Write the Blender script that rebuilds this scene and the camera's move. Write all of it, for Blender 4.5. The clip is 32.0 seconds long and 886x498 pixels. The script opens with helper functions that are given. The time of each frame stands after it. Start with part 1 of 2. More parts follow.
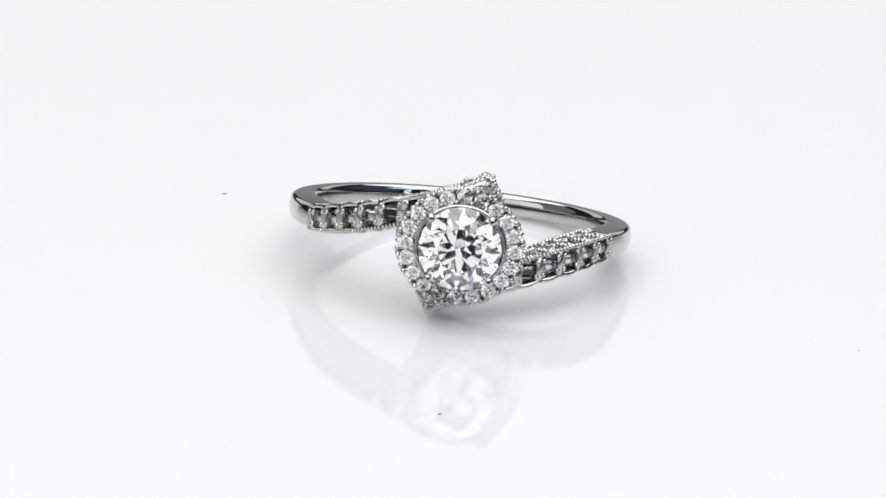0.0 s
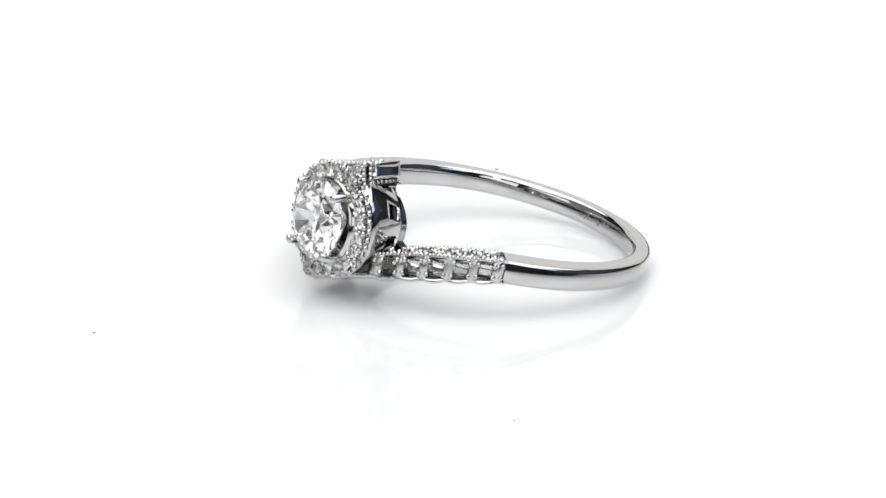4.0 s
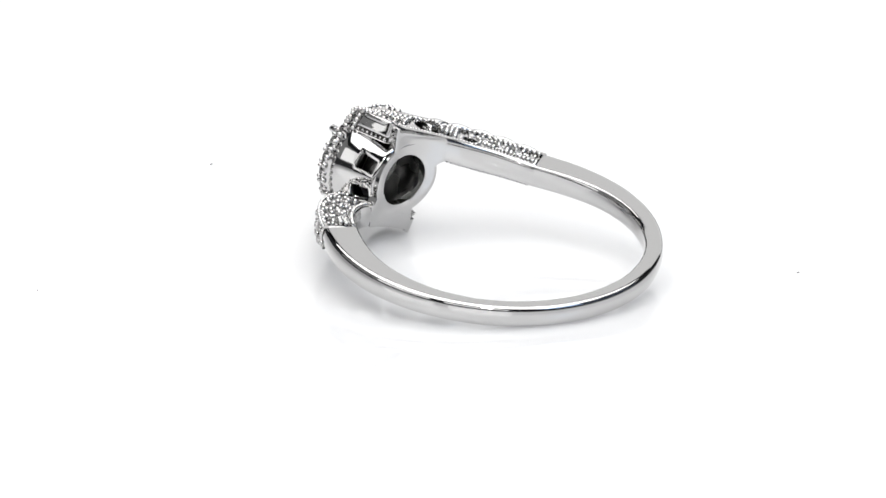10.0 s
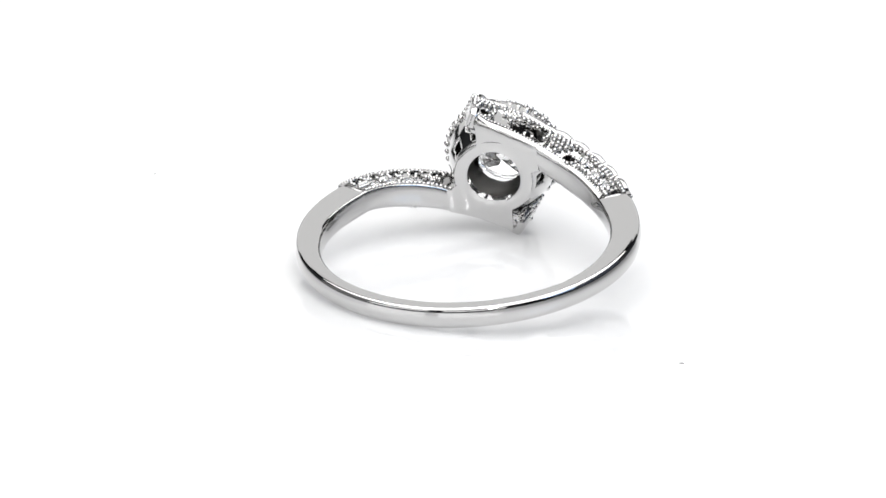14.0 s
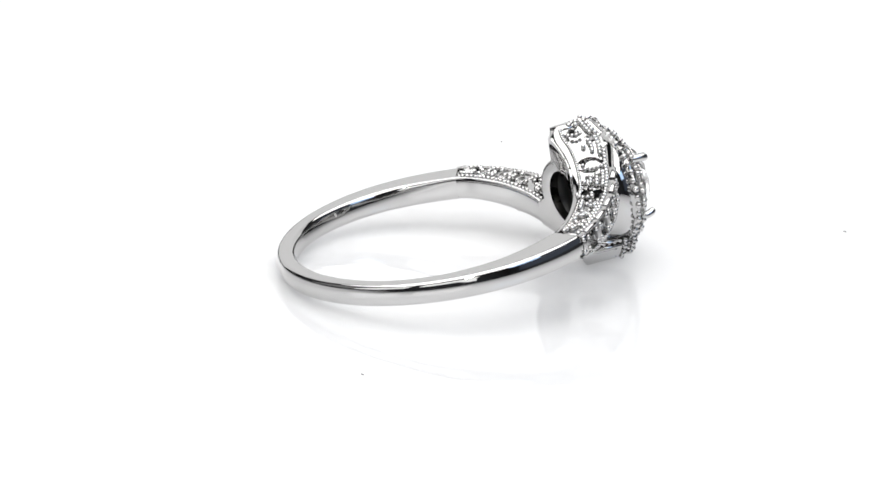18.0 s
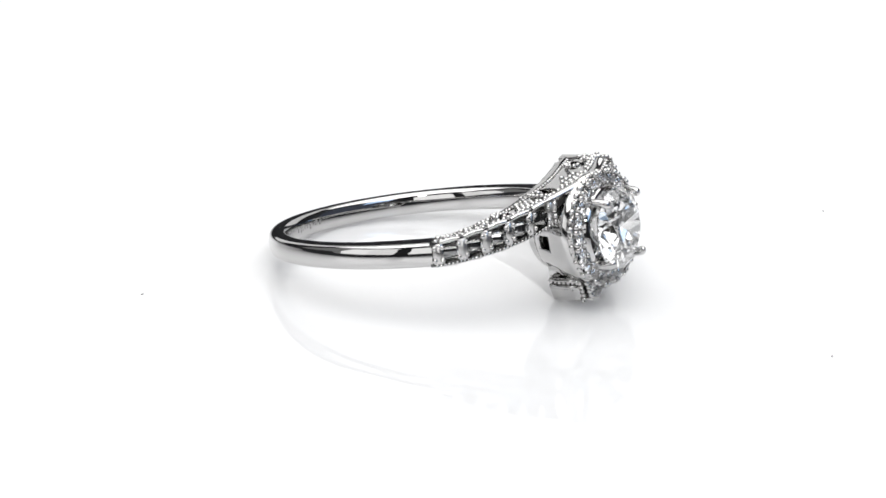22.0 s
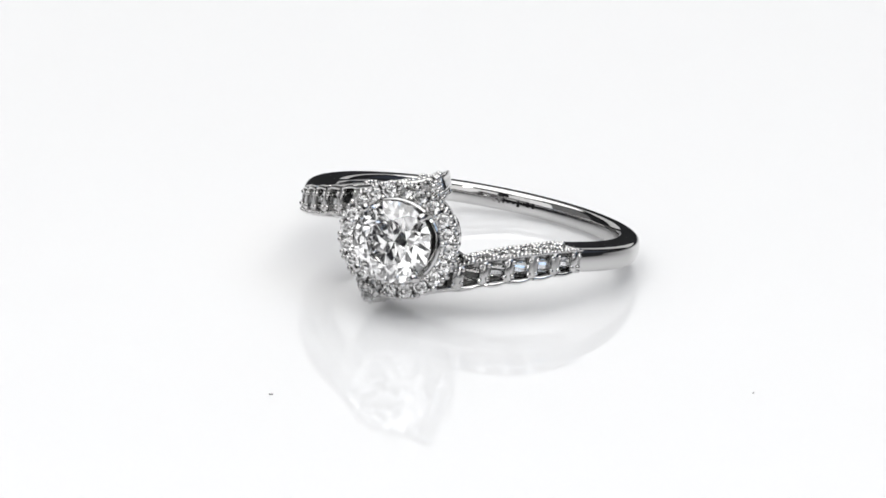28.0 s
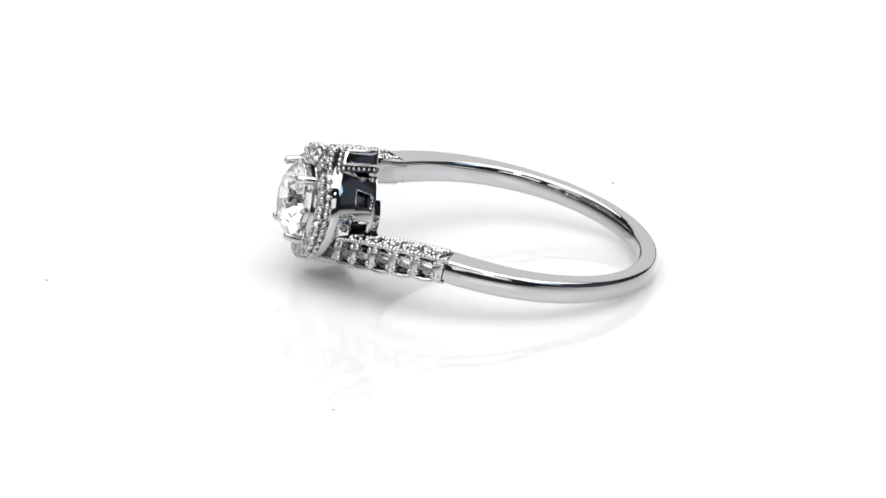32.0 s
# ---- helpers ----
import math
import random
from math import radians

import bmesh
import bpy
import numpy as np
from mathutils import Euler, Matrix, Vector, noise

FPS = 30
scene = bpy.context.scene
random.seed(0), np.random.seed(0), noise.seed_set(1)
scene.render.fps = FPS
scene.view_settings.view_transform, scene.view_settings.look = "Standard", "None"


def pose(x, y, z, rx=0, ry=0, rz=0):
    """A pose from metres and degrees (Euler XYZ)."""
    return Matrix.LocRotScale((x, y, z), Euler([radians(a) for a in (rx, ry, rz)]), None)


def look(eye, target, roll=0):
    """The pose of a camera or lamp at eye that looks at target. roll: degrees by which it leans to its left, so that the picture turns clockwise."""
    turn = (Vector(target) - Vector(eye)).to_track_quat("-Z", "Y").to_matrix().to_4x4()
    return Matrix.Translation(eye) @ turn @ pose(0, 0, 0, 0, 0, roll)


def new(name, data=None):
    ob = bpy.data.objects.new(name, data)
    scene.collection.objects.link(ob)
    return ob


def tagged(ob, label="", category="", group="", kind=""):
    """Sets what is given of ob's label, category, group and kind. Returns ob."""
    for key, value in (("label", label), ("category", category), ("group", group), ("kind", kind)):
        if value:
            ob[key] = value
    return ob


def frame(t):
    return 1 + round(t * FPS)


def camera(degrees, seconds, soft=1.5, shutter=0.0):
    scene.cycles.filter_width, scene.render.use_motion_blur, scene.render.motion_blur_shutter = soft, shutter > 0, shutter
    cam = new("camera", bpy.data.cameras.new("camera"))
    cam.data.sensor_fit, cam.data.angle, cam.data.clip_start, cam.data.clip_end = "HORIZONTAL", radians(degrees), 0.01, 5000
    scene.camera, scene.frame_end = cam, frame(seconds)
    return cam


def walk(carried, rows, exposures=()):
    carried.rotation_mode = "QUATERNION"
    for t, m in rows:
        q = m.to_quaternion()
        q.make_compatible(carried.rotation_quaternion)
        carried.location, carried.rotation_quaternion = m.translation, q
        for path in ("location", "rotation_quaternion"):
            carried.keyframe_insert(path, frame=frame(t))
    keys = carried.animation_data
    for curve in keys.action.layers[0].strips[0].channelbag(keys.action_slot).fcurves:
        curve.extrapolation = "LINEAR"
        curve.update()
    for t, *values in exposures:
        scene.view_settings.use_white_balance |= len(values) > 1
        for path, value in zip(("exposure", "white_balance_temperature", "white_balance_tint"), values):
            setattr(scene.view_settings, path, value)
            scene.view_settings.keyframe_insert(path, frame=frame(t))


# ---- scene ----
MM = 0.001
SPIN = 13.649  # degrees a second, clockwise from above

# the camera stands still: a long lens a little above the turntable
ELEV, REACH = radians(18.5), 282.2
EYE = (-1.395 * MM, (1.035 * math.sin(ELEV) - REACH * math.cos(ELEV)) * MM, (1.035 * math.cos(ELEV) + REACH * math.sin(ELEV)) * MM)
AIM = (EYE[0], EYE[1] + math.cos(ELEV), EYE[2] - math.sin(ELEV))
cam = camera(10.79, 32.0, soft=1.6)
walk(cam, [(0, look(EYE, AIM, 1.7)), (32, look(EYE, AIM, 1.7))], [(0, -0.57), (1.0, -0.53), (3.5, -0.34), (8, -0.3), (12, -0.22), (16, -0.24), (20, -0.34), (22.5, -0.36), (25, -0.53), (27.5, -0.53), (30, -0.34), (32, -0.34)])

# ---- light ----
scene.cycles.max_bounces, scene.cycles.glossy_bounces, scene.cycles.transmission_bounces = 32, 32, 32
world = bpy.data.worlds.new("studio_air")
scene.world = world
world.use_nodes = True
world.node_tree.nodes["Background"].inputs[0].default_value = (0.9, 0.95, 1.0, 1)
world.node_tree.nodes["Background"].inputs[1].default_value = 0.05


def area_lamp(name, eye, target, sx, sy, watts, colour=(1, 1, 1)):
    data = bpy.data.lights.new(name, "AREA")
    data.shape, data.size, data.size_y, data.energy, data.color = "RECTANGLE", sx, sy, watts, colour
    ob = new(name, data)
    ob.matrix_world = look(eye, target)
    return ob


area_lamp("softbox_top", (0, -0.03, 0.52), (0, -0.03, 0), 0.9, 0.84, 7.4)
area_lamp("softbox_back", (0.0, 0.53, 0.285), (0, 0, 0.285), 0.9, 0.47, 1.45)
area_lamp("softbox_front", (-0.02, -0.45, 0.16), (-0.02, 0, 0.16), 0.32, 0.17, 0.29)
area_lamp("softbox_left", (-0.4, -0.34, 0.2), (0, 0, 0.2), 0.36, 0.24, 0.4)
# added side fills to brighten the diamonds; the right one tints reflections blue
area_lamp("side_fill_left", (-0.5, -0.14, 0.24), (0, -0.14, 0.2), 0.6, 0.34, 0.16)
area_lamp("side_fill_right", (0.5, -0.14, 0.24), (0, -0.14, 0.2), 0.6, 0.34, 0.05, (0.5, 0.65, 1.0))
area_lamp("softbox_right", (0.38, -0.28, 0.33), (0, 0, 0), 0.22, 0.16, 0.26, (0.5, 0.7, 1.0))
area_lamp("led_lamp", (0.05, -0.42, 0.33), (0, 0, 0), 0.05, 0.03, 0.8)


# ---- materials ----
def material(name, colour, rough=0.5, metal=0.0, **more):
    m = bpy.data.materials.new(name)
    m.use_nodes = True
    b = m.node_tree.nodes["Principled BSDF"]
    b.inputs["Base Color"].default_value = (*colour, 1)
    b.inputs["Roughness"].default_value, b.inputs["Metallic"].default_value = rough, metal
    if "Subsurface_Weight" in more:
        b.inputs["Subsurface Radius"].default_value = (1, 1, 1)
    for key, value in more.items():
        b.inputs[key.replace("_", " ")].default_value = value
    return m


def grain(m, scale, low, high, bump=0.0, fine=None, depth=0.00002):
    """Vary the roughness between low and high at one size, and roughen the surface at another."""
    t = m.node_tree
    b = t.nodes["Principled BSDF"]
    co = t.nodes.new("ShaderNodeTexCoord")
    n = t.nodes.new("ShaderNodeTexNoise")
    n.inputs["Scale"].default_value, n.inputs["Detail"].default_value = scale, 4
    r = t.nodes.new("ShaderNodeMapRange")
    r.inputs["From Min"].default_value, r.inputs["From Max"].default_value = 0.3, 0.7
    r.inputs["To Min"].default_value, r.inputs["To Max"].default_value = low, high
    t.links.new(co.outputs["Object"], n.inputs["Vector"])
    t.links.new(n.outputs["Fac"], r.inputs["Value"])
    t.links.new(r.outputs["Result"], b.inputs["Roughness"])
    if bump:
        f = t.nodes.new("ShaderNodeTexNoise")
        f.inputs["Scale"].default_value, f.inputs["Detail"].default_value = fine or scale * 4, 3
        u = t.nodes.new("ShaderNodeBump")
        u.inputs["Strength"].default_value, u.inputs["Distance"].default_value = bump, depth
        t.links.new(co.outputs["Object"], f.inputs["Vector"])
        t.links.new(f.outputs["Fac"], u.inputs["Height"])
        t.links.new(u.outputs["Normal"], b.inputs["Normal"])
    return m


SILVER = grain(material("polished_white_gold", (0.57, 0.565, 0.56), 0.04, 1.0), 300, 0.02, 0.055, 0.08, 900)
BRUSHED = grain(material("satin_white_gold", (0.57, 0.565, 0.56), 0.3, 1.0), 500, 0.2, 0.34, 0.2, 1500)
CAST = grain(material("bead_white_gold", (0.6, 0.595, 0.59), 0.08, 1.0), 600, 0.03, 0.08, 0.12, 2500)
# gold with the shade of deep recesses put into its dark colour
RECESS_SHADE = grain(material("recess_shade_gold", (0.09, 0.088, 0.085), 0.3, 1.0), 500, 0.2, 0.4, 0.2, 1500)
GEM = material("clear_diamond", (1, 1, 1), 0.0, 0.0, IOR=2.42, Transmission_Weight=1.0)
SPARK = material("small_diamond", (1, 1, 1), 0.0, 0.0, IOR=2.4, Transmission_Weight=1.0)
ACRYLIC = grain(material("white_acrylic", (0.79, 0.79, 0.795), 0.05, 0.0, IOR=1.6, Subsurface_Weight=0.9, Subsurface_Scale=0.006), 30, 0.008, 0.025, 0.008, 200)
FABRIC = grain(material("white_tent_fabric", (0.8, 0.8, 0.8), 0.9), 60, 0.8, 0.95, 0.1, 900)
ROOM = grain(material("dim_room_paint", (0.014, 0.0145, 0.017), 0.8), 6, 0.7, 0.9, 0.1, 90)
PALE = grain(material("pale_lint", (0.3, 0.29, 0.29), 0.9), 2000, 0.8, 1.0)


# ---- building helpers ----
def part(name, bm, mat, parent=None, label="", kind="", turn=None):
    """One mesh object from a bmesh drawn in millimetres."""
    bmesh.ops.scale(bm, vec=(MM, MM, MM), verts=bm.verts)
    me = bpy.data.meshes.new(name)
    bm.to_mesh(me)
    bm.free()
    me.materials.append(mat)
    return place(name, me, parent, label, kind, turn)


def place(name, me, parent=None, label="", kind="", turn=None):
    ob = new(name, me)
    ob.parent = parent
    if turn is not None:
        ob.matrix_basis = turn
    return tagged(ob, label=label, kind=kind)


def mm_pose(x, y, z, m3=None):
    m = Matrix.Translation((x * MM, y * MM, z * MM))
    return m @ m3.to_4x4() if m3 else m


def mesh_of(name, bm, mat):
    bmesh.ops.scale(bm, vec=(MM, MM, MM), verts=bm.verts)
    me = bpy.data.meshes.new(name)
    bm.to_mesh(me)
    bm.free()
    me.materials.append(mat)
    return me


def sweep(stations, closed=False, sharp=()):
    """Skin a row of closed profiles (lists of points); sharp: profile corners kept crisp."""
    bm = bmesh.new()
    rings = [[bm.verts.new(p) for p in s] for s in stations]
    k = len(rings[0])
    pairs = list(zip(rings, rings[1:])) + ([(rings[-1], rings[0])] if closed else [])
    for a, b in pairs:
        for i in range(k):
            bm.faces.new((a[i], a[(i + 1) % k], b[(i + 1) % k], b[i])).smooth = True
    if not closed:
        bm.faces.new(rings[0][::-1])
        bm.faces.new(rings[-1])
        for ring in (rings[0], rings[-1]):
            for i in range(k):
                bm.edges.get((ring[i], ring[(i + 1) % k])).smooth = False
    for a, b in pairs:
        for i in sharp:
            bm.edges.get((a[i], b[i])).smooth = False
    bmesh.ops.recalc_face_normals(bm, faces=bm.faces)
    return bm


def box(bm, x0, y0, z0, x1, y1, z1):
    v = [bm.verts.new(p) for p in ((x0, y0, z0), (x1, y0, z0), (x1, y1, z0), (x0, y1, z0), (x0, y0, z1), (x1, y0, z1), (x1, y1, z1), (x0, y1, z1))]
    for f in ((3, 2, 1, 0), (4, 5, 6, 7), (0, 1, 5, 4), (1, 2, 6, 5), (2, 3, 7, 6), (3, 0, 4, 7)):
        bm.faces.new([v[i] for i in f])
    return bm


def ball(bm, p, r, seg=8, rows=5, flat=1.0):
    bmesh.ops.create_uvsphere(bm, u_segments=seg, v_segments=rows, radius=r, matrix=Matrix.Translation(p))


def ease(t):
    t = max(0.0, min(1.0, t))
    return t * t * (3 - 2 * t)


def polar(deg, r, z):
    return (r * math.cos(radians(deg)), r * math.sin(radians(deg)), z)


# ---- the studio round the turntable ----
def slab(name, a, b, mat, label=""):
    bm = box(bmesh.new(), *a, *b)
    return tagged(part(name, bm, mat), label=label, kind="structure")


slab("floor", (-600, -700, -42), (600, 600, -30), FABRIC, "white cloth under the turntable")
slab("wall_back", (-606, 600, -42), (606, 606, 700), ROOM, "dim grey wall behind the turntable")
slab("wall_left", (-606, -706, -42), (-600, 600, 700), ROOM, "dim grey side wall")
slab("wall_right", (600, -706, -42), (606, 600, 700), ROOM, "dim grey side wall")
slab("wall_front", (-600, -706, -42), (600, -700, 700), ROOM, "dim grey wall behind the camera")
slab("ceiling", (-606, -706, 700), (606, 606, 706), ROOM, "dim grey ceiling")


def lathe(outline, n=128):
    """A solid of revolution round z from (radius, height) pairs."""
    bm = bmesh.new()
    rows = [[bm.verts.new((r * math.cos(2 * math.pi * i / n), r * math.sin(2 * math.pi * i / n), z)) for r, z in outline] for i in range(n)]
    for a, b in zip(rows, rows[1:] + rows[:1]):
        for i in range(len(a) - 1):
            bm.faces.new((a[i], b[i], b[i + 1], a[i + 1]))
    bm.faces.new([r[-1] for r in rows])
    bm.faces.new([r[0] for r in rows][::-1])
    bmesh.ops.recalc_face_normals(bm, faces=bm.faces)
    return bm


def lint(length, width, bend, seed):
    """A crumb or curl of dust, lying flat."""
    rng = random.Random(seed)
    stations = []
    n = 7
    for i in range(n):
        t = i / (n - 1) - 0.5
        w = width * (0.35 + 0.65 * math.cos(t * 2.6)) * rng.uniform(0.75, 1.25)
        x, y = t * length, bend * (t * t - 0.1) * length + rng.uniform(-0.1, 0.1) * width
        stations.append([(x, y + w * math.cos(q), 0.04 + 0.04 * math.sin(q)) for q in (0, 1.05, 2.1, 3.14, 4.2, 5.25)])
    return sweep(stations)


def turntable():
    base = new("turntable")
    tagged(base, "glossy white acrylic turntable, slowly turning, with a few specks", "turntable")
    part("platter", lathe([(104, -6), (104, 0)]), ACRYLIC, base)
    part("rim", lathe([(104.02, -8), (109, -7), (110, -5), (110, -2.5), (109.3, -0.9), (108, -0.1), (104.02, -0.02)]), ACRYLIC, base)
    part("foot", lathe([(62, -29.6), (64, -27), (64, -12), (60, -6)]), ACRYLIC, base)
    for i, (x, y, length, width, bend, a) in enumerate(((-1.3, -25.2, 0.24, 0.06, 0.4, 20), (22.7, -12.7, 0.11, 0.035, 0.0, 70), (-15.2, 13.1, 0.28, 0.018, 1.0, 10))):
        part("speck", lint(length, width, bend, i), PALE, base, turn=mm_pose(x, y, 0, Matrix.Rotation(radians(a), 3, "Z")))
    return base


# ---- the ring ----
INNER, OUTER = 8.21, 10.26
SHOULDER, TIP = -29.0, -100.8  # where the shank ends and the arm's cut end, degrees round the ring


def shank(ring):
    """The plain band round the back, taller and thicker towards both shoulders."""
    stations = []
    n = 120
    for i in range(n + 1):
        a = SHOULDER + (180 - 2 * SHOULDER) * i / n
        k = abs(a - 90) / (90 - SHOULDER)
        h = 0.655 + 0.055 * ease((k - 0.3) / 0.7)
        ro = OUTER + 0.05 * ease(k) + 0.12 * math.cos(2 * radians(a - 157)) * (1 - ease((k - 0.7) / 0.3))
        ri = ro - 1.18 - 0.92 * ease((k - 0.35) / 0.65)
        rc, w = (ri + ro) / 2, (ro - ri) / 2
        c, k_out, bulge_out, bulge_in, m = 0.13, 0.26, 0.175, 0.13 - 0.09 * ease((k - 0.7) / 0.3), 8
        pts = []
        for j in range(m + 1):  # outer face, slightly domed
            z = (h - k_out) * (2 * j / m - 1)
            pts.append((rc + w - bulge_out * (z / h) ** 2, z))
        edge_out, edge_in = rc + w - bulge_out * ((h - k_out) / h) ** 2 - k_out, rc - w + bulge_in + c
        for q in (25, 50, 72, 90):
            pts.append((edge_out + k_out * math.cos(radians(q)), h - k_out + k_out * math.sin(radians(q))))
        pts += [(edge_out - 0.04, h), (edge_in + 0.04, h)]
        for q in (90, 108, 130, 155):
            pts.append((edge_in + c * math.cos(radians(q)), h - c + c * math.sin(radians(q))))
        for j in range(m + 1):
            z = (h - c) * (1 - 2 * j / m)
            pts.append((rc - w + bulge_in * (z / h) ** 2, z))
        for q in (205, 230, 252, 270):
            pts.append((edge_in + c * math.cos(radians(q)), -h + c + c * math.sin(radians(q))))
        pts += [(edge_in + 0.04, -h), (edge_out - 0.04, -h)]
        for q in (270, 288, 310, 335):
            pts.append((edge_out + k_out * math.cos(radians(q)), -h + k_out + k_out * math.sin(radians(q))))
        pts = [polar(a, r, z) for r, z in pts]
        stations.append(pts)
    return part("shank", sweep(stations), SILVER, ring)


def hallmark(band):
    """A worn stamp inside the band: raised bars in place of its letters."""
    bm = bmesh.new()
    rng = random.Random(5)
    a = 84.0
    for i in range(9):
        w, h, low = rng.uniform(0.25, 0.75), rng.uniform(0.08, 0.2), rng.uniform(-0.06, 0.06)
        a += 1.1 + 2 * w
        v = [bm.verts.new(polar(a + da, r, z + low)) for r in (9.25, 9.07 + 0.12 * math.cos(2 * radians(a - 157))) for da, z in ((-w, -h), (w, -h), (w, h), (-w, h))]
        for f in ((0, 1, 2, 3), (7, 6, 5, 4), (0, 4, 5, 1), (1, 5, 6, 2), (2, 6, 7, 3), (3, 7, 4, 0)):
            bm.faces.new([v[k] for k in f])
    bmesh.ops.recalc_face_normals(bm, faces=bm.faces)
    part("hallmark", bm, CAST, band, "worn unreadable maker's stamp")


def arm_edge(u):
    """Outermost height of the lower arm (below the ring's middle plane) at u along it."""
    return -0.71 - 0.12 * ease(u / 0.3) - 3.35 * max(u, 0.0) ** 1.45


def arm_height(u):
    return 1.42 + 0.2 * ease(u / 0.35) - 0.35 * ease((u - 0.45) / 0.35)


def arm_point(u, a, b):
    """A point of the lower arm: u along it, a from the bore (0) to the outside (1), b from its lower (0) to its upper side (1)."""
    ri = INNER - 0.25 * ease(u / 0.6) + 0.34 * ease((u - 0.85) / 0.15)
    ro = OUTER + 0.05 + 0.49 * u + 0.54 * ease((u - 0.58) / 0.25)
    ro -= 0.3 * ease((u - 0.78) / 0.22) * max(0.0, 1 - b) ** 2  # the tip's outer corner is rounded off
    lift = 0.1 * ease((u - 0.78) / 0.22) * max(0.0, a) ** 2 * max(0.0, 1 - b)
    return Vector(polar(SHOULDER + (TIP - SHOULDER) * u + (2.4 - 3.4 * b) * ease((u - 0.85) / 0.15), ri + (ro - ri) * a, arm_edge(u) + arm_height(u) * b + lift))


ARM_SHARP = range(3, 19)


def arm_profile(u):
    """The arm's section: channels in its two sides and its front; the halo-side channel fades out under the head."""
    deep, shallow, cell = 0.36 + 0.3 * ease((u - 0.45) / 0.1), 0.7 + 0.28 * ease((u - 0.55) / 0.08), 0.62 + 0.34 * ease((u - 0.6) / 0.04)
    slope = max(cell, 0.78)
    return [(0.021, 0.1), (0.035, 0.05), (0.07, 0.01), (0.16, 0), (0.16, deep), (0.86, deep), (0.86, 0), (1, 0), (1, 0.09), (slope, 0.24), (cell, 0.27), (cell, 0.73), (slope, 0.76), (1, 0.91),
            (1, 1), (0.86, 1), (0.86, shallow), (0.16, shallow), (0.16, 1), (0.07, 0.99), (0.035, 0.95), (0.021, 0.9), (0.005, 0.7), (0, 0.5), (0.005, 0.3)]


CELL_FROM, CELL_STEP, CELLS = 0.03, 0.11, 5


def bead_mesh(name, points, r, mat):
    """A row of little balls as one mesh."""
    bm = bmesh.new()
    bmesh.ops.create_icosphere(bm, subdivisions=2, radius=r)
    co = np.array([v.co for v in bm.verts])
    bm.verts.index_update()
    faces = np.array([[v.index for v in f.verts] for f in bm.faces])
    bm.free()
    rng = np.random.RandomState(len(points) * 7 + 3)
    verts = np.concatenate([co * rng.uniform(0.9, 1.08) + np.array(p) + rng.uniform(-0.07, 0.07, 3) * r for p in points]) * MM
    tris = np.concatenate([faces + i * len(co) for i in range(len(points))])
    me = bpy.data.meshes.new(name)
    me.from_pydata(verts.tolist(), [], tris.tolist())
    me.shade_smooth()
    me.materials.append(mat)
    return me


def facing(n, spin=0.0):
    """Turns a thing that faces -y towards n."""
    return Vector((0, -1, 0)).rotation_difference(Vector(n)).to_matrix() @ Matrix.Rotation(spin, 3, "Y")


def baguette(w, h, d):
    """A step-cut stone facing -y: w wide, h high, with stepped edges round its table."""
    levels = ((0.03 * d, 1, 1), (-0.05 * d, 1, 1), (-0.22 * d, 0.84, 0.72), (-0.36 * d, 0.66, 0.44))
    bm = bmesh.new()
    rows = [[bm.verts.new((sx * w / 2 * kx, y, sz * h / 2 * kz)) for sx, sz in ((-1, -1), (1, -1), (1, 1), (-1, 1))] for y, kx, kz in levels]
    low = [bm.verts.new((sx * w * 0.42, 0.86 * d, 0)) for sx in (-1, 1)]
    for p, q in zip(rows, rows[1:]):
        for i in range(4):
            bm.faces.new((p[i], p[(i + 1) % 4], q[(i + 1) % 4], q[i]))
    bm.faces.new(rows[-1])
    g = rows[0]
    bm.faces.new((g[0], g[1], low[1], low[0]))
    bm.faces.new((g[2], g[3], low[0], low[1]))
    bm.faces.new((g[1], g[2], low[1]))
    bm.faces.new((g[3], g[0], low[0]))
    bmesh.ops.recalc_face_normals(bm, faces=bm.faces)
    return bm


def filigree(b, u_end, stones, holes):
    """A thin plate over the channel in an arm's side, cut away under stones and inside the scrolls."""
    nu, na = int(210 * u_end), 24
    lift = 0.1 if b < 0.5 else -0.1
    bm = bmesh.new()
    grid = [[[bm.verts.new(arm_point(0.02 + (u_end - 0.03) * i / nu, 0.14 + 0.74 * j / na, b + d)) for j in range(na + 1)] for i in range(nu + 1)] for d in (0, lift)]
    spots = [(arm_point(u, a, b), 0.7 * r) for u, a, r in stones]
    scrolls = [(arm_point(u, a, b), r, way) for u, a, r, way in holes]
    keep = {}
    for i in range(nu):
        for j in range(na):
            mid = (grid[0][i][j].co + grid[0][i + 1][j + 1].co) / 2
            flat = Vector((mid.x, mid.y, 0)).normalized()
            keep[i, j] = all((mid - c).length > r for c, r in spots) and all((mid - c).length > r or (mid - c + 0.66 * way * r * flat).length < 0.38 * r for c, r, way in scrolls)
    for (i, j), solid in keep.items():
        if not solid:
            continue
        for k in (0, 1):
            g = grid[k]
            bm.faces.new((g[i][j], g[i + 1][j], g[i + 1][j + 1], g[i][j + 1]))
        for (di, dj), p, q in (((-1, 0), (i, j), (i, j + 1)), ((1, 0), (i + 1, j), (i + 1, j + 1)), ((0, -1), (i, j), (i + 1, j)), ((0, 1), (i, j + 1), (i + 1, j + 1))):
            if not keep.get((i + di, j + dj), False):
                bm.faces.new((grid[0][p[0]][p[1]], grid[0][q[0]][q[1]], grid[1][q[0]][q[1]], grid[1][p[0]][p[1]]))
    loose = [v for v in bm.verts if not v.link_faces]
    bmesh.ops.delete(bm, geom=loose, context="VERTS")
    bmesh.ops.recalc_face_normals(bm, faces=bm.faces)
    return mesh_of("filigree", bm, CAST)


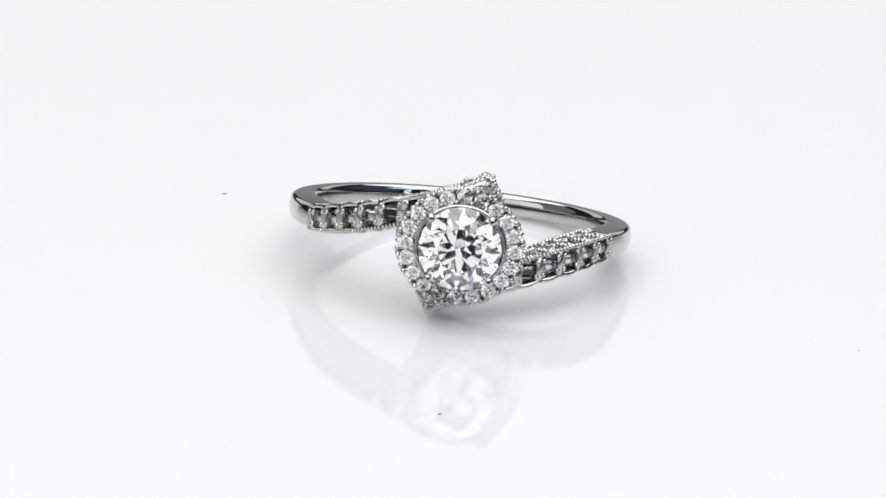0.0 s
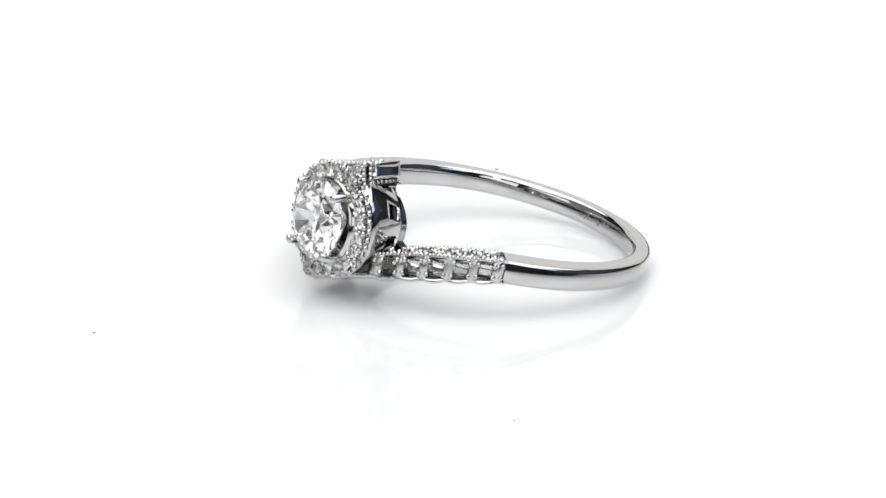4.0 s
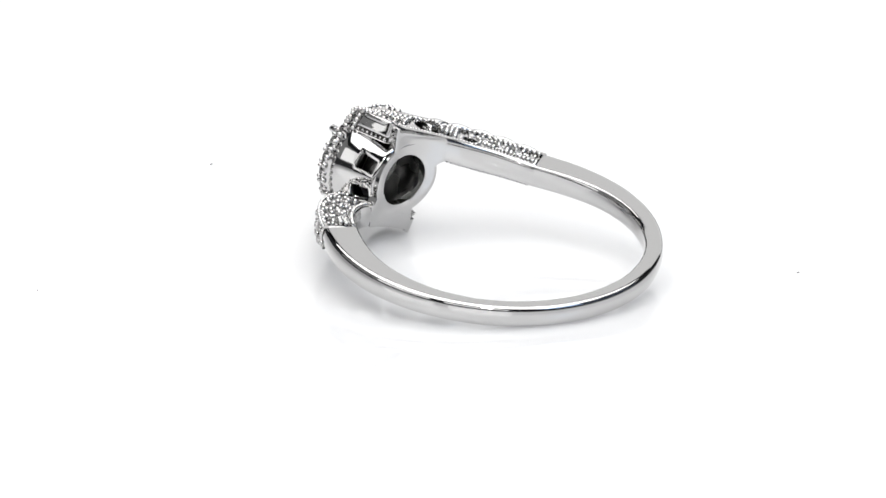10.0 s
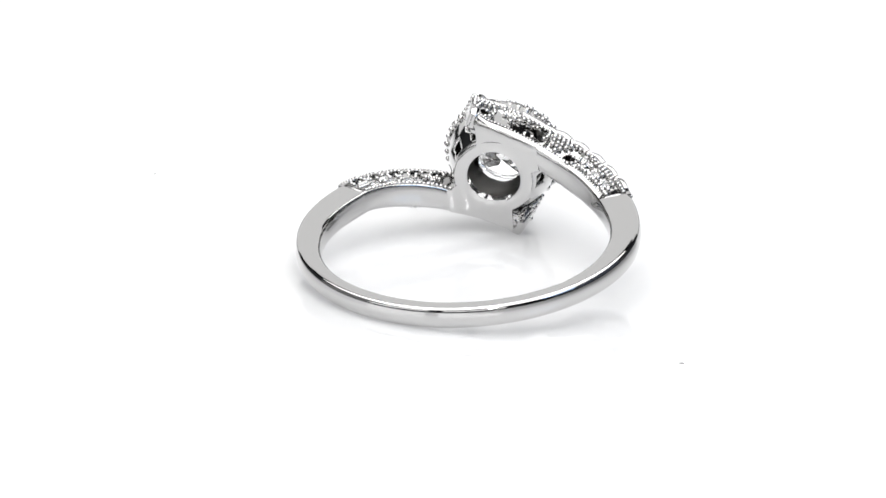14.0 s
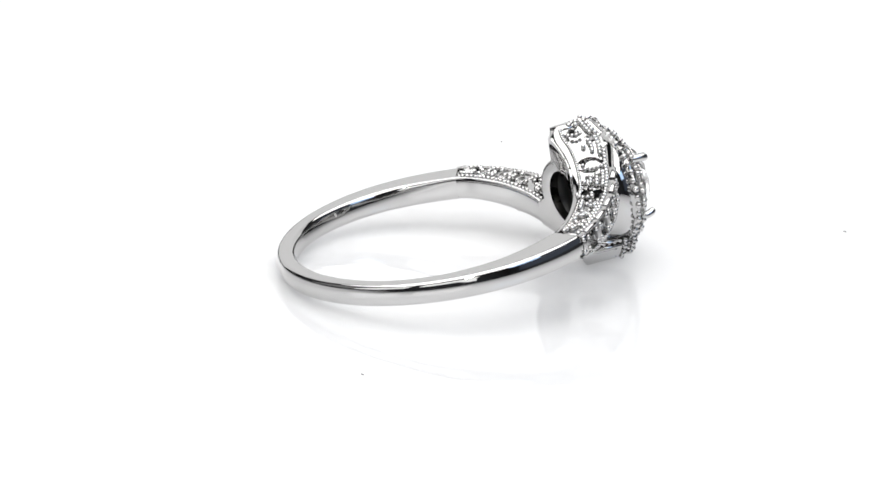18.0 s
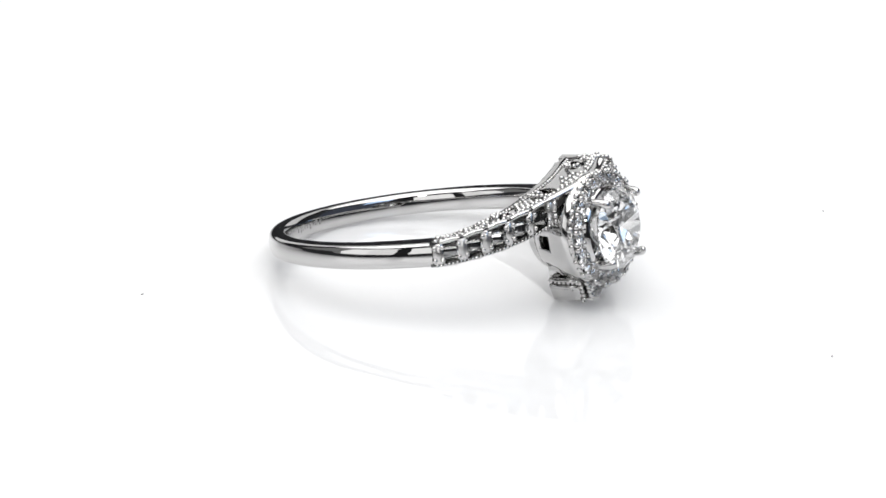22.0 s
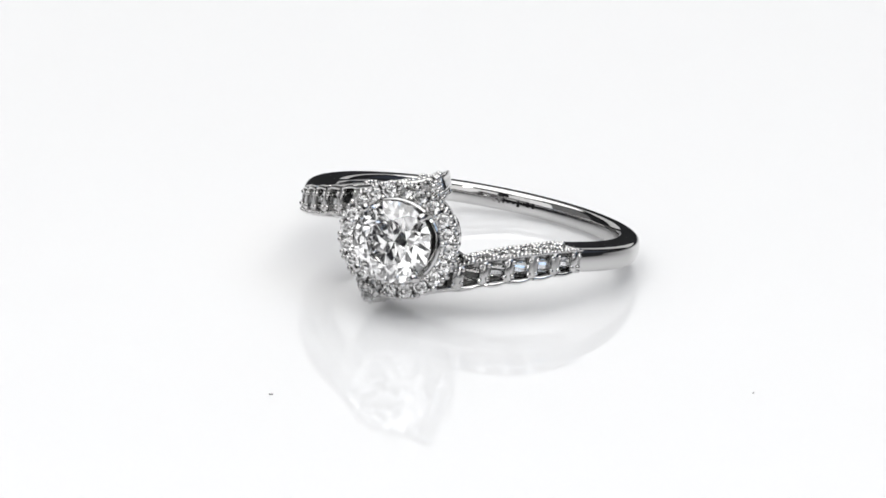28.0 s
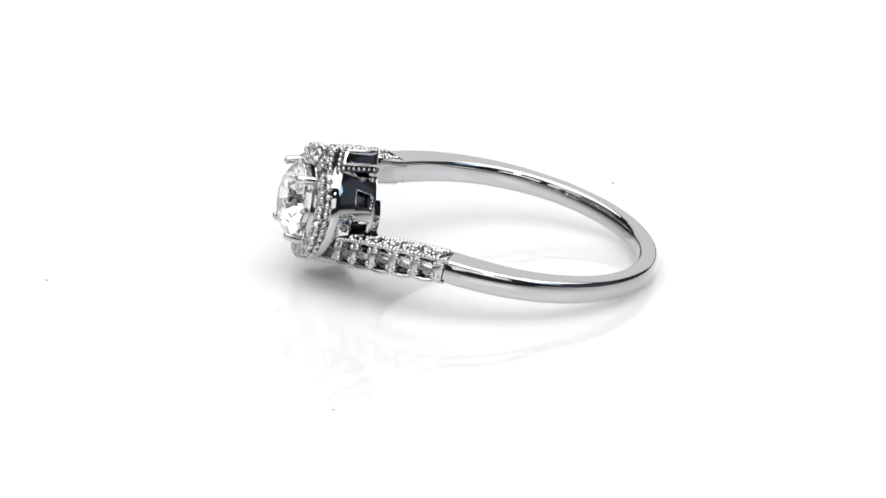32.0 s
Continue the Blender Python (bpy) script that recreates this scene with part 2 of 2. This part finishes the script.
def arm_meshes():
    """Everything on the lower arm, drawn once: a list of (name, mesh, local pose, label, kind)."""
    out = []
    one = Matrix.Identity(4)
    n = 70
    claw = bead_mesh("claw", [(0, 0, 0)], 0.15, SILVER)

    def claws(points):
        for p in points:
            out.append(("claw", claw, mm_pose(*p), "", ""))

    along = [-0.008 + 0.978 * i / n for i in range(n + 1)]
    stations = [[arm_point(u, a, b) for a, b in arm_profile(u)] for u in along]
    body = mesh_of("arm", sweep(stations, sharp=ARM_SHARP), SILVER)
    body.materials.append(RECESS_SHADE)
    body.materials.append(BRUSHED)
    k = len(stations[0])
    for f in body.polygons[:n * k]:  # side channel and tip front carry painted shade; satin seats for the stones
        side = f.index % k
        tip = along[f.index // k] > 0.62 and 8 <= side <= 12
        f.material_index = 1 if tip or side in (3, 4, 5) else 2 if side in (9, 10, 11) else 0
    # the end faces get the same shade colour, behind the beads
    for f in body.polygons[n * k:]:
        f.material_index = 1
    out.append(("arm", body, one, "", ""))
    # solid tip behind the cut end, its corners worn round
    cap = bmesh.new()
    heights = (0.004, 0.08, 0.18, 0.32, 0.48, 0.62, 0.74)
    shell = []
    for u, e in ((0.95, 0), (0.985, 0), (0.997, 0.015), (1.002, 0.045), (1.0038, 0.18)):
        low, high = [(e + 0.004, h) for h in heights], [(0.79 - e, h) for h in heights[::-1]]
        shell.append([cap.verts.new(arm_point(u, a, min(0.996 - e, max(0.004 + e, b - (e if b > 0.7 else 0))))) for a, b in low + high])
    m = len(heights)
    for p, q in zip(shell, shell[1:]):
        for i in range(2 * m):
            k = (i + 1) % (2 * m)
            cap.faces.new((p[i], p[k], q[k], q[i])).smooth = True
    for row in (shell[0], shell[-1]):
        for i in range(m - 1):
            cap.faces.new((row[i], row[i + 1], row[2 * m - 2 - i], row[2 * m - 1 - i])).smooth = True
    for i in (0, m - 1, m, 2 * m - 1):
        cap.edges.get((shell[0][i], shell[1][i])).smooth = False
    bmesh.ops.recalc_face_normals(cap, faces=cap.faces)
    out.append(("arm_end", mesh_of("arm_end", cap, SILVER), one, "", ""))
    lid = [[arm_point(u, a, b) for a, b in ((0.03, 0.955), (0.75, 0.955), (0.75, 1.0), (0.03, 1.0))] for u in (0.95, 0.995)]
    out.append(("arm_lid", mesh_of("arm_lid", sweep(lid, sharp=range(4)), SILVER), one, "thin lip over a row of beads", ""))
    head = [[arm_point(u, a, b) for a, b in [(0.08, 0.02), (0.98, 0.02), (0.98, 0.98), (0.08, 0.98)]] for u in (0.004, 0.03)]
    out.append(("shoulder_wall", mesh_of("shoulder_wall", sweep(head, sharp=range(4)), SILVER), one, "", ""))
    # milgrain along the edges
    rows = (((0.83, 0.0), 0.02, 0.78, 0.15), ((0.83, -0.02), 0.76, 1.0, 0.165), ((0.985, 0.98), 0.02, 0.98, 0.11), ((0.2, 0.06), 0.05, 0.95, 0.115),
            ((1.02, 0.2), 0.7, 0.97, 0.11), ((0.11, 0.99), 0.04, 0.6, 0.155))
    for (a, b), u0, u1, r in rows:
        k = int((u1 - u0) * 12.2 / (2.0 * r))
        out.append(("milgrain", bead_mesh("milgrain", [arm_point(u0 + (u1 - u0) * i / k, a, b) for i in range(k + 1)], r, CAST), one, "row of tiny beads", "stuff"))
    out.append(("milgrain", bead_mesh("milgrain", [arm_point(0.985, 0.07 + 0.66 * i / 6, 0.87) for i in range(7)], 0.13, CAST), one, "row of tiny beads", "stuff"))
    out.append(("milgrain", bead_mesh("milgrain", [arm_point(0.985, 0.55 + 0.42 * i / 4, 0.03) for i in range(5)], 0.16, CAST), one, "row of tiny beads", "stuff"))
    # polished ribbon between the bead work and the halo
    ribbon = [[arm_point(u, a, b) for a, b in ((0.84, 0.1), (0.86, -0.03), (0.93, -0.07), (1.0, -0.04), (1.03, 0.05), (1.02, 0.16))] for u in [0.56 + 0.4 * i / 30 for i in range(31)]]
    out.append(("ribbon", mesh_of("ribbon", sweep(ribbon), SILVER), one, "smooth polished strip", ""))
    # baguettes between flat bars
    bag = mesh_of("baguette", baguette(1.1, 0.84, 0.55), SPARK)
    for i in range(CELLS + 1):
        u = CELL_FROM + CELL_STEP * i
        half = 0.024 if i in (0, CELLS) else 0.0185
        bm = sweep([[arm_point(u + s * half, a, b) for a, b in ((0.7, 0.06), (0.99, 0.06), (1.025, 0.12), (1.025, 0.88), (0.99, 0.94), (0.7, 0.94))] for s in (-1, 1)], sharp=range(6))
        out.append(("bar", mesh_of("bar", bm, BRUSHED), one, "", ""))
        claws(arm_point(u + s * 0.018, 1.01, b) for s in (-1, 1) for b in (0.25, 0.75))
        if i < CELLS:
            m = u + CELL_STEP / 2
            rows = []  # the rail swells out between the bars
            for t in range(9):
                k = math.sin(math.pi * t / 8)
                rows.append([arm_point(u + CELL_STEP * (0.1 + 0.8 * t / 8), a + 0.02 * k, b - 0.05 * k) for a, b in ((0.86, 0.04), (0.9, -0.03), (0.97, -0.045), (1.02, -0.01), (1.035, 0.05), (1.02, 0.11), (0.95, 0.17), (0.86, 0.17))])
            out.append(("rail", mesh_of("rail", sweep(rows), SILVER), one, "", ""))
            c = arm_point(m, 0.9, 0.5)
            out.append(("baguette", bag, mm_pose(*c, facing((c.x, c.y, 0))), "clear step-cut baguette diamond", ""))
    # pierced plates along both sides, with small stones, open scrolls and bead work
    tiny = mesh_of("side_stone", brilliant(0.34, 6), SPARK)
    larger = mesh_of("side_stone", brilliant(0.46, 6), SPARK)
    sides = ((0.08, 1.0, ((0.12, 0.52, 0.34), (0.215, 0.5, 0.34), (0.3, 0.62, 0.34)),
              ((0.385, 0.38, 0.5, -1), (0.63, 0.5, 0.8, 1), (0.9, 0.45, 0.42, -1)), 190),
             (0.95, 0.6, ((0.14, 0.33, 0.34), (0.25, 0.33, 0.34), (0.36, 0.35, 0.34)), tuple((CELL_FROM + CELL_STEP * (i + 0.5), 0.72, 0.32, 1) for i in range(CELLS)), 24))
    for b, u_end, stones, holes, count in sides:
        out.append(("filigree", filigree(b, u_end, stones, holes), one, "pierced plate with open scrolls", ""))
        face = -1 if b < 0.5 else 1
        spots = [(arm_point(u, a, b), r + 0.22) for u, a, r in stones] + [(arm_point(u, a, b), r + 0.26) for u, a, r, way in holes]
        grains = []
        for j in range(4):  # close rows, each set half a bead off the last, in patches between smooth ground
            for i in range(38):
                u, a = 0.03 + (u_end - 0.05) * (i + 0.5 * (j % 2)) / 38, 0.31 + 0.145 * j
                patch = a < 0.3 + 3.2 * u if u < 0.2 else u < 0.33 or (0.43 < u < 0.56 and a > 0.25 + 4.5 * abs(u - 0.49)) or (0.69 < u < 0.84 and a > 0.4 + 4 * abs(u - 0.765)) or (u > 0.86 and a > 0.3)
                p = arm_point(u, a, 0.0 if u > 0.95 else b + 0.08 * face)
                if patch and len(grains) < count and all((p - c).length > d for c, d in spots):
                    grains.append(p)
        out.append(("milgrain", bead_mesh("milgrain", grains, 0.165, CAST), one, "scattered tiny beads", "stuff"))
        for i, (u, a, r) in enumerate(stones):
            c = arm_point(u, a, b)
            out.append(("side_stone", tiny if r < 0.4 else larger, mm_pose(*(c + Vector((0, 0, 0.04 * face))), facing((0, 0, face), i)), "tiny clear round diamond", ""))
            around = [c + Vector(((r + 0.1) * math.cos(k * math.pi / 3 + i), (r + 0.1) * math.sin(k * math.pi / 3 + i), 0.03 * face)) for k in range(0, 6, 1 if face < 0 else 2)]
            claws(around)
        for u, a, r, side in holes:
            c = arm_point(u, a, b)
            way = math.atan2(c.y, c.x) + (math.pi if side < 0 else 0)
            step = 180 * 0.27 / math.pi / (r + 0.12)
            arc = [c + Vector(((r + 0.12) * math.cos(way + radians(t)), (r + 0.12) * math.sin(way + radians(t)), 0.06 * face)) for t in [step * k for k in range(-int(125 / step), int(125 / step) + 1)]]
            out.append(("scroll", bead_mesh("scroll", arc, 0.14, CAST), one, "arched row of beads round an opening", "stuff"))
            tongue = [c - Vector((math.cos(way), math.sin(way), 0)) * r * k + Vector((0, 0, 0.04 * face)) for k in (0.55,)]
            claws(tongue)
    # stones on the front of the tip
    for u, b, stone in ((0.72, 0.5, tiny), (0.895, 0.33, tiny), (0.957, 0.34, larger), (0.968, 0.86, tiny)):
        c = arm_point(u, 1.08, b)
        out.append(("tip_stone", stone, mm_pose(*c, facing((c.x, c.y, 0))), "tiny clear round diamond", ""))
    claws(arm_point(u, 1.07, b) for u, b in ((0.68, 0.3), (0.86, 0.3), (0.925, 0.24), (0.93, 0.52), (0.925, 0.7), (0.985, 0.62), (0.99, 0.2)))
    lip = [arm_point(0.992, a, b) for a in (0.84, 1.02) for b in (0.08, 0.3, 0.52, 0.74, 0.95)]
    out.append(("milgrain", bead_mesh("milgrain", lip, 0.16, CAST), one, "rows of tiny beads", "stuff"))
    return out


def arms(ring):
    pieces = arm_meshes()
    for turn in (Matrix.Identity(4), Matrix.Rotation(math.pi, 4, "Y")):
        for name, me, m, label, kind in pieces:
            if name == "arm":
                body = place(name, me, ring, label, kind, turn @ m)
            else:
                place(name, me, body, label, kind, m)


def basket(ring):
    outline = [(-7.9, 2.38), (-8.15, 2.52), (-8.25, 2.58), (-9.35, 3.05), (-9.5, 3.1), (-10.3, 3.36), (-11.2, 3.48)]
    n = 72
    bm = bmesh.new()
    rows = [[bm.verts.new((r * math.cos(2 * math.pi * i / n), y, r * math.sin(2 * math.pi * i / n))) for i in range(n)] for y, r in outline]
    for j in range(len(outline) - 1):
        for i in range(n):
            if j == 2 and (i - 4) % 8 < 4:
                continue
            bm.faces.new((rows[j][i], rows[j][(i + 1) % n], rows[j + 1][(i + 1) % n], rows[j + 1][i])).smooth = True
    bmesh.ops.recalc_face_normals(bm, faces=bm.faces)
    ob = part("basket", bm, SILVER, ring)
    s = ob.modifiers.new("wall", "SOLIDIFY")
    s.thickness, s.offset = 0.4 * MM, -1
    return ob


def back_plate(ring):
    """The bore-side plate behind the head, curved with the bore, with a round hole."""
    n, rungs = 120, 6
    reach = []
    for i in range(n):
        q = 2 * math.pi * i / n
        c, w = math.cos(q), math.sin(q)
        r = 2.42
        while r < 5:
            x, z = r * c, r * w
            if z > 0:
                x, z = -x, -z
            u = (math.degrees(math.atan2(-8.2, x)) - SHOULDER) / (TIP - SHOULDER)
            if x < -0.95 or u < 0.58 or z < arm_edge(min(u, 1)) + 0.12 or z > -0.6:
                break
            r += 0.04
        reach.append(r)
    bm = bmesh.new()
    layers = []
    for bore in (7.93, 8.5):
        rows = []
        for k in range(rungs + 1):
            row = []
            for i in range(n):
                q = 2 * math.pi * i / n
                r = 1.66 + (reach[i] - 1.66) * k / rungs
                dip = 0.06 if bore < 8 and k == 0 else 0.0
                dip += 0.05 * ease((k - rungs + 1) / 1.0) if bore < 8 else 0.0
                row.append(bm.verts.new((r * math.cos(q), dip - math.sqrt(bore ** 2 - (r * math.cos(q)) ** 2) - 2 * dip, r * math.sin(q))))
            rows.append(row)
        layers.append(rows)
    top, low = layers
    strips = [(top[k], top[k + 1]) for k in range(rungs)] + [(top[-1], low[-1]), (low[0], top[0])]
    for a, b in strips:
        for i in range(n):
            k = (i + 1) % n
            bm.faces.new((a[i], a[k], b[k], b[i])).smooth = True
    for row in (top[0], top[-1]):
        for i in range(n):
            bm.edges.get((row[i], row[(i + 1) % n])).smooth = False
    bmesh.ops.recalc_face_normals(bm, faces=bm.faces)
    return part("back_plate", bm, SILVER, ring)


def brilliant(r, seg=8):
    """A round brilliant facing -y, its girdle at y = 0."""
    bm = bmesh.new()
    table = [bm.verts.new((0.56 * r * math.cos(2 * math.pi * i / seg), -0.32 * r, 0.56 * r * math.sin(2 * math.pi * i / seg))) for i in range(seg)]
    star = [bm.verts.new((0.8 * r * math.cos(2 * math.pi * (i + 0.5) / seg), -0.19 * r, 0.8 * r * math.sin(2 * math.pi * (i + 0.5) / seg))) for i in range(seg)]
    m = 2 * seg
    top = [bm.verts.new((r * math.cos(math.pi * i / seg), -0.02 * r, r * math.sin(math.pi * i / seg))) for i in range(m)]
    low = [bm.verts.new((r * math.cos(math.pi * i / seg), 0.02 * r, r * math.sin(math.pi * i / seg))) for i in range(m)]
    mid = [bm.verts.new((0.3 * r * math.cos(2 * math.pi * (i + 0.5) / seg), 0.635 * r, 0.3 * r * math.sin(2 * math.pi * (i + 0.5) / seg))) for i in range(seg)]
    culet = bm.verts.new((0, 0.87 * r, 0))
    bm.faces.new(table)
    for i in range(seg):
        k = (i + 1) % seg
        bm.faces.new((table[i], table[k], star[i]))
        bm.faces.new((star[i - 1], table[i], star[i]))
        bm.faces.new((star[i - 1], star[i], top[2 * i]))
        bm.faces.new((star[i], top[2 * i], top[2 * i + 1]))
        bm.faces.new((star[i], top[2 * i + 1], top[(2 * i + 2) % m]))
        bm.faces.new((mid[i - 1], low[2 * i], mid[i], culet))
        bm.faces.new((mid[i], low[2 * i], low[2 * i + 1]))
        bm.faces.new((mid[i], low[2 * i + 1], low[(2 * i + 2) % m]))
    for i in range(m):
        bm.faces.new((top[i], top[(i + 1) % m], low[(i + 1) % m], low[i]))
    bmesh.ops.recalc_face_normals(bm, faces=bm.faces)
    return bm


def halo(ring):
    n = 20
    bm = bmesh.new()
    seg = n * 8
    rows = []
    for y, r, wave in ((-10.8, 3.4, 0), (-11.1, 3.58, 0.035), (-11.28, 3.63, 0.035), (-11.36, 3.58, 0.03), (-11.3, 3.52, 0.03), (-10.97, 3.45, 0.0), (-10.97, 2.84, 0), (-11.42, 2.78, 0), (-11.95, 2.66, 0), (-11.93, 2.61, 0), (-10.6, 2.3, 0), (-10.3, 2.5, 0)):
        rows.append([((r + wave * math.cos(n * 2 * math.pi * i / seg)) * math.cos(2 * math.pi * i / seg), y, (r + wave * math.cos(n * 2 * math.pi * i / seg)) * math.sin(2 * math.pi * i / seg) * 0.92) for i in range(seg)])
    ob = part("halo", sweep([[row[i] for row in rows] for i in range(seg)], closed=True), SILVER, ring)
    ob.data.materials.append(RECESS_SHADE)
    for f in ob.data.polygons:  # the trough's dark colour stands for shade between the stones
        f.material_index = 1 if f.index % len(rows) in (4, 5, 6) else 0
    rim = [((3.6 + 0.02 * (k % 2)) * math.cos(radians(9 * k)), -11.2, 0.92 * 3.6 * math.sin(radians(9 * k))) for k in range(40)]
    place("milgrain", bead_mesh("milgrain", rim, 0.2, CAST), ob, "row of tiny beads", "stuff")
    stone = mesh_of("halo_stone", brilliant(0.455, 8), SPARK)
    bead = bmesh.new()
    ball(bead, (0, 0, 0), 0.17, 12, 8)
    for f in bead.faces:
        f.smooth = True
    bead = mesh_of("bead", bead, SILVER)
    for i in range(n):
        q = 2 * math.pi * i / n
        place("halo_stone", stone, ob, "tiny clear round diamond", turn=mm_pose(3.19 * math.cos(q), -11.6, 2.935 * math.sin(q), Matrix.Rotation(-q, 3, "Y")))
        q += math.pi / n
        for r, shift in ((3.62, -0.045), (3.62, 0.055), (2.83, 0.0)):
            place("bead", bead, ob, turn=mm_pose(r * math.cos(q + shift), -11.58, 0.92 * r * math.sin(q + shift)))
    return ob


def centre_stone(ring):
    rows = [[(r * math.cos(radians(7.5 * i)), y, r * math.sin(radians(7.5 * i))) for y, r in ((-10.75, 2.36), (-10.1, 1.62), (-9.95, 1.64), (-10.0, 1.95), (-10.5, 2.45))] for i in range(48)]
    part("seat", sweep(rows, closed=True), CAST, ring)
    # the cup is coloured dark to stand for the shade behind the hole
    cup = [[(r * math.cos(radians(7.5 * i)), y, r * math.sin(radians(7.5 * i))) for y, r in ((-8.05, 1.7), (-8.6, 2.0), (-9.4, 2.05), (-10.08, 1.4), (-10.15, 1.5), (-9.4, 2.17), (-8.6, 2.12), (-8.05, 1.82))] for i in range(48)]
    part("cup", sweep(cup, closed=True), RECESS_SHADE, ring, "rough inside of the setting, its shade put into the colour")
    gem = part("centre_stone", brilliant(2.43), GEM, ring, "large clear round brilliant diamond", turn=mm_pose(0, -12.32, 0))
    bm = bmesh.new()
    rows = []
    for y, r, k in ((-10.6, 2.62, 0.25), (-11.9, 2.65, 0.25), (-12.4, 2.62, 0.255), (-12.66, 2.56, 0.265), (-12.84, 2.51, 0.26), (-12.95, 2.48, 0.2), (-13.0, 2.47, 0.1)):
        rows.append([(r + k * math.cos(radians(30 * j)), y, k * math.sin(radians(30 * j))) for j in range(12)])
    prong = mesh_of("prong", sweep(rows), SILVER)
    for i in range(4):
        place("prong", prong, ring, turn=Matrix.Rotation(-radians(47 + 90 * i), 4, "Y"))


def diamond_ring():
    ring = new("ring")
    tagged(ring, "polished white gold diamond halo ring lying on the turntable", "ring")
    hallmark(shank(ring))
    arms(ring)
    basket(ring)
    back_plate(ring)
    halo(ring)
    centre_stone(ring)
    return ring


TABLE_TOP = -0.1  # the platter's top, below the point that the lens was set on
TABLE = turntable()
RING = diamond_ring()
REST = Matrix.Rotation(radians(-0.7), 4, "Z") @ Matrix.Translation((-0.44 * MM, 1.65 * MM, 2.427 * MM)) @ Matrix.Rotation(radians(3.85), 4, "Y") @ Matrix.Rotation(radians(-10.3), 4, "X")


def motions():
    times = [0.5 * i for i in range(65)]
    turned = [(t, Matrix.Rotation(-radians(SPIN * t), 4, "Z")) for t in times]
    walk(TABLE, [(t, m @ Matrix.Translation((0, 0, TABLE_TOP * MM))) for t, m in turned])
    walk(RING, [(t, m @ REST) for t, m in turned])


motions()
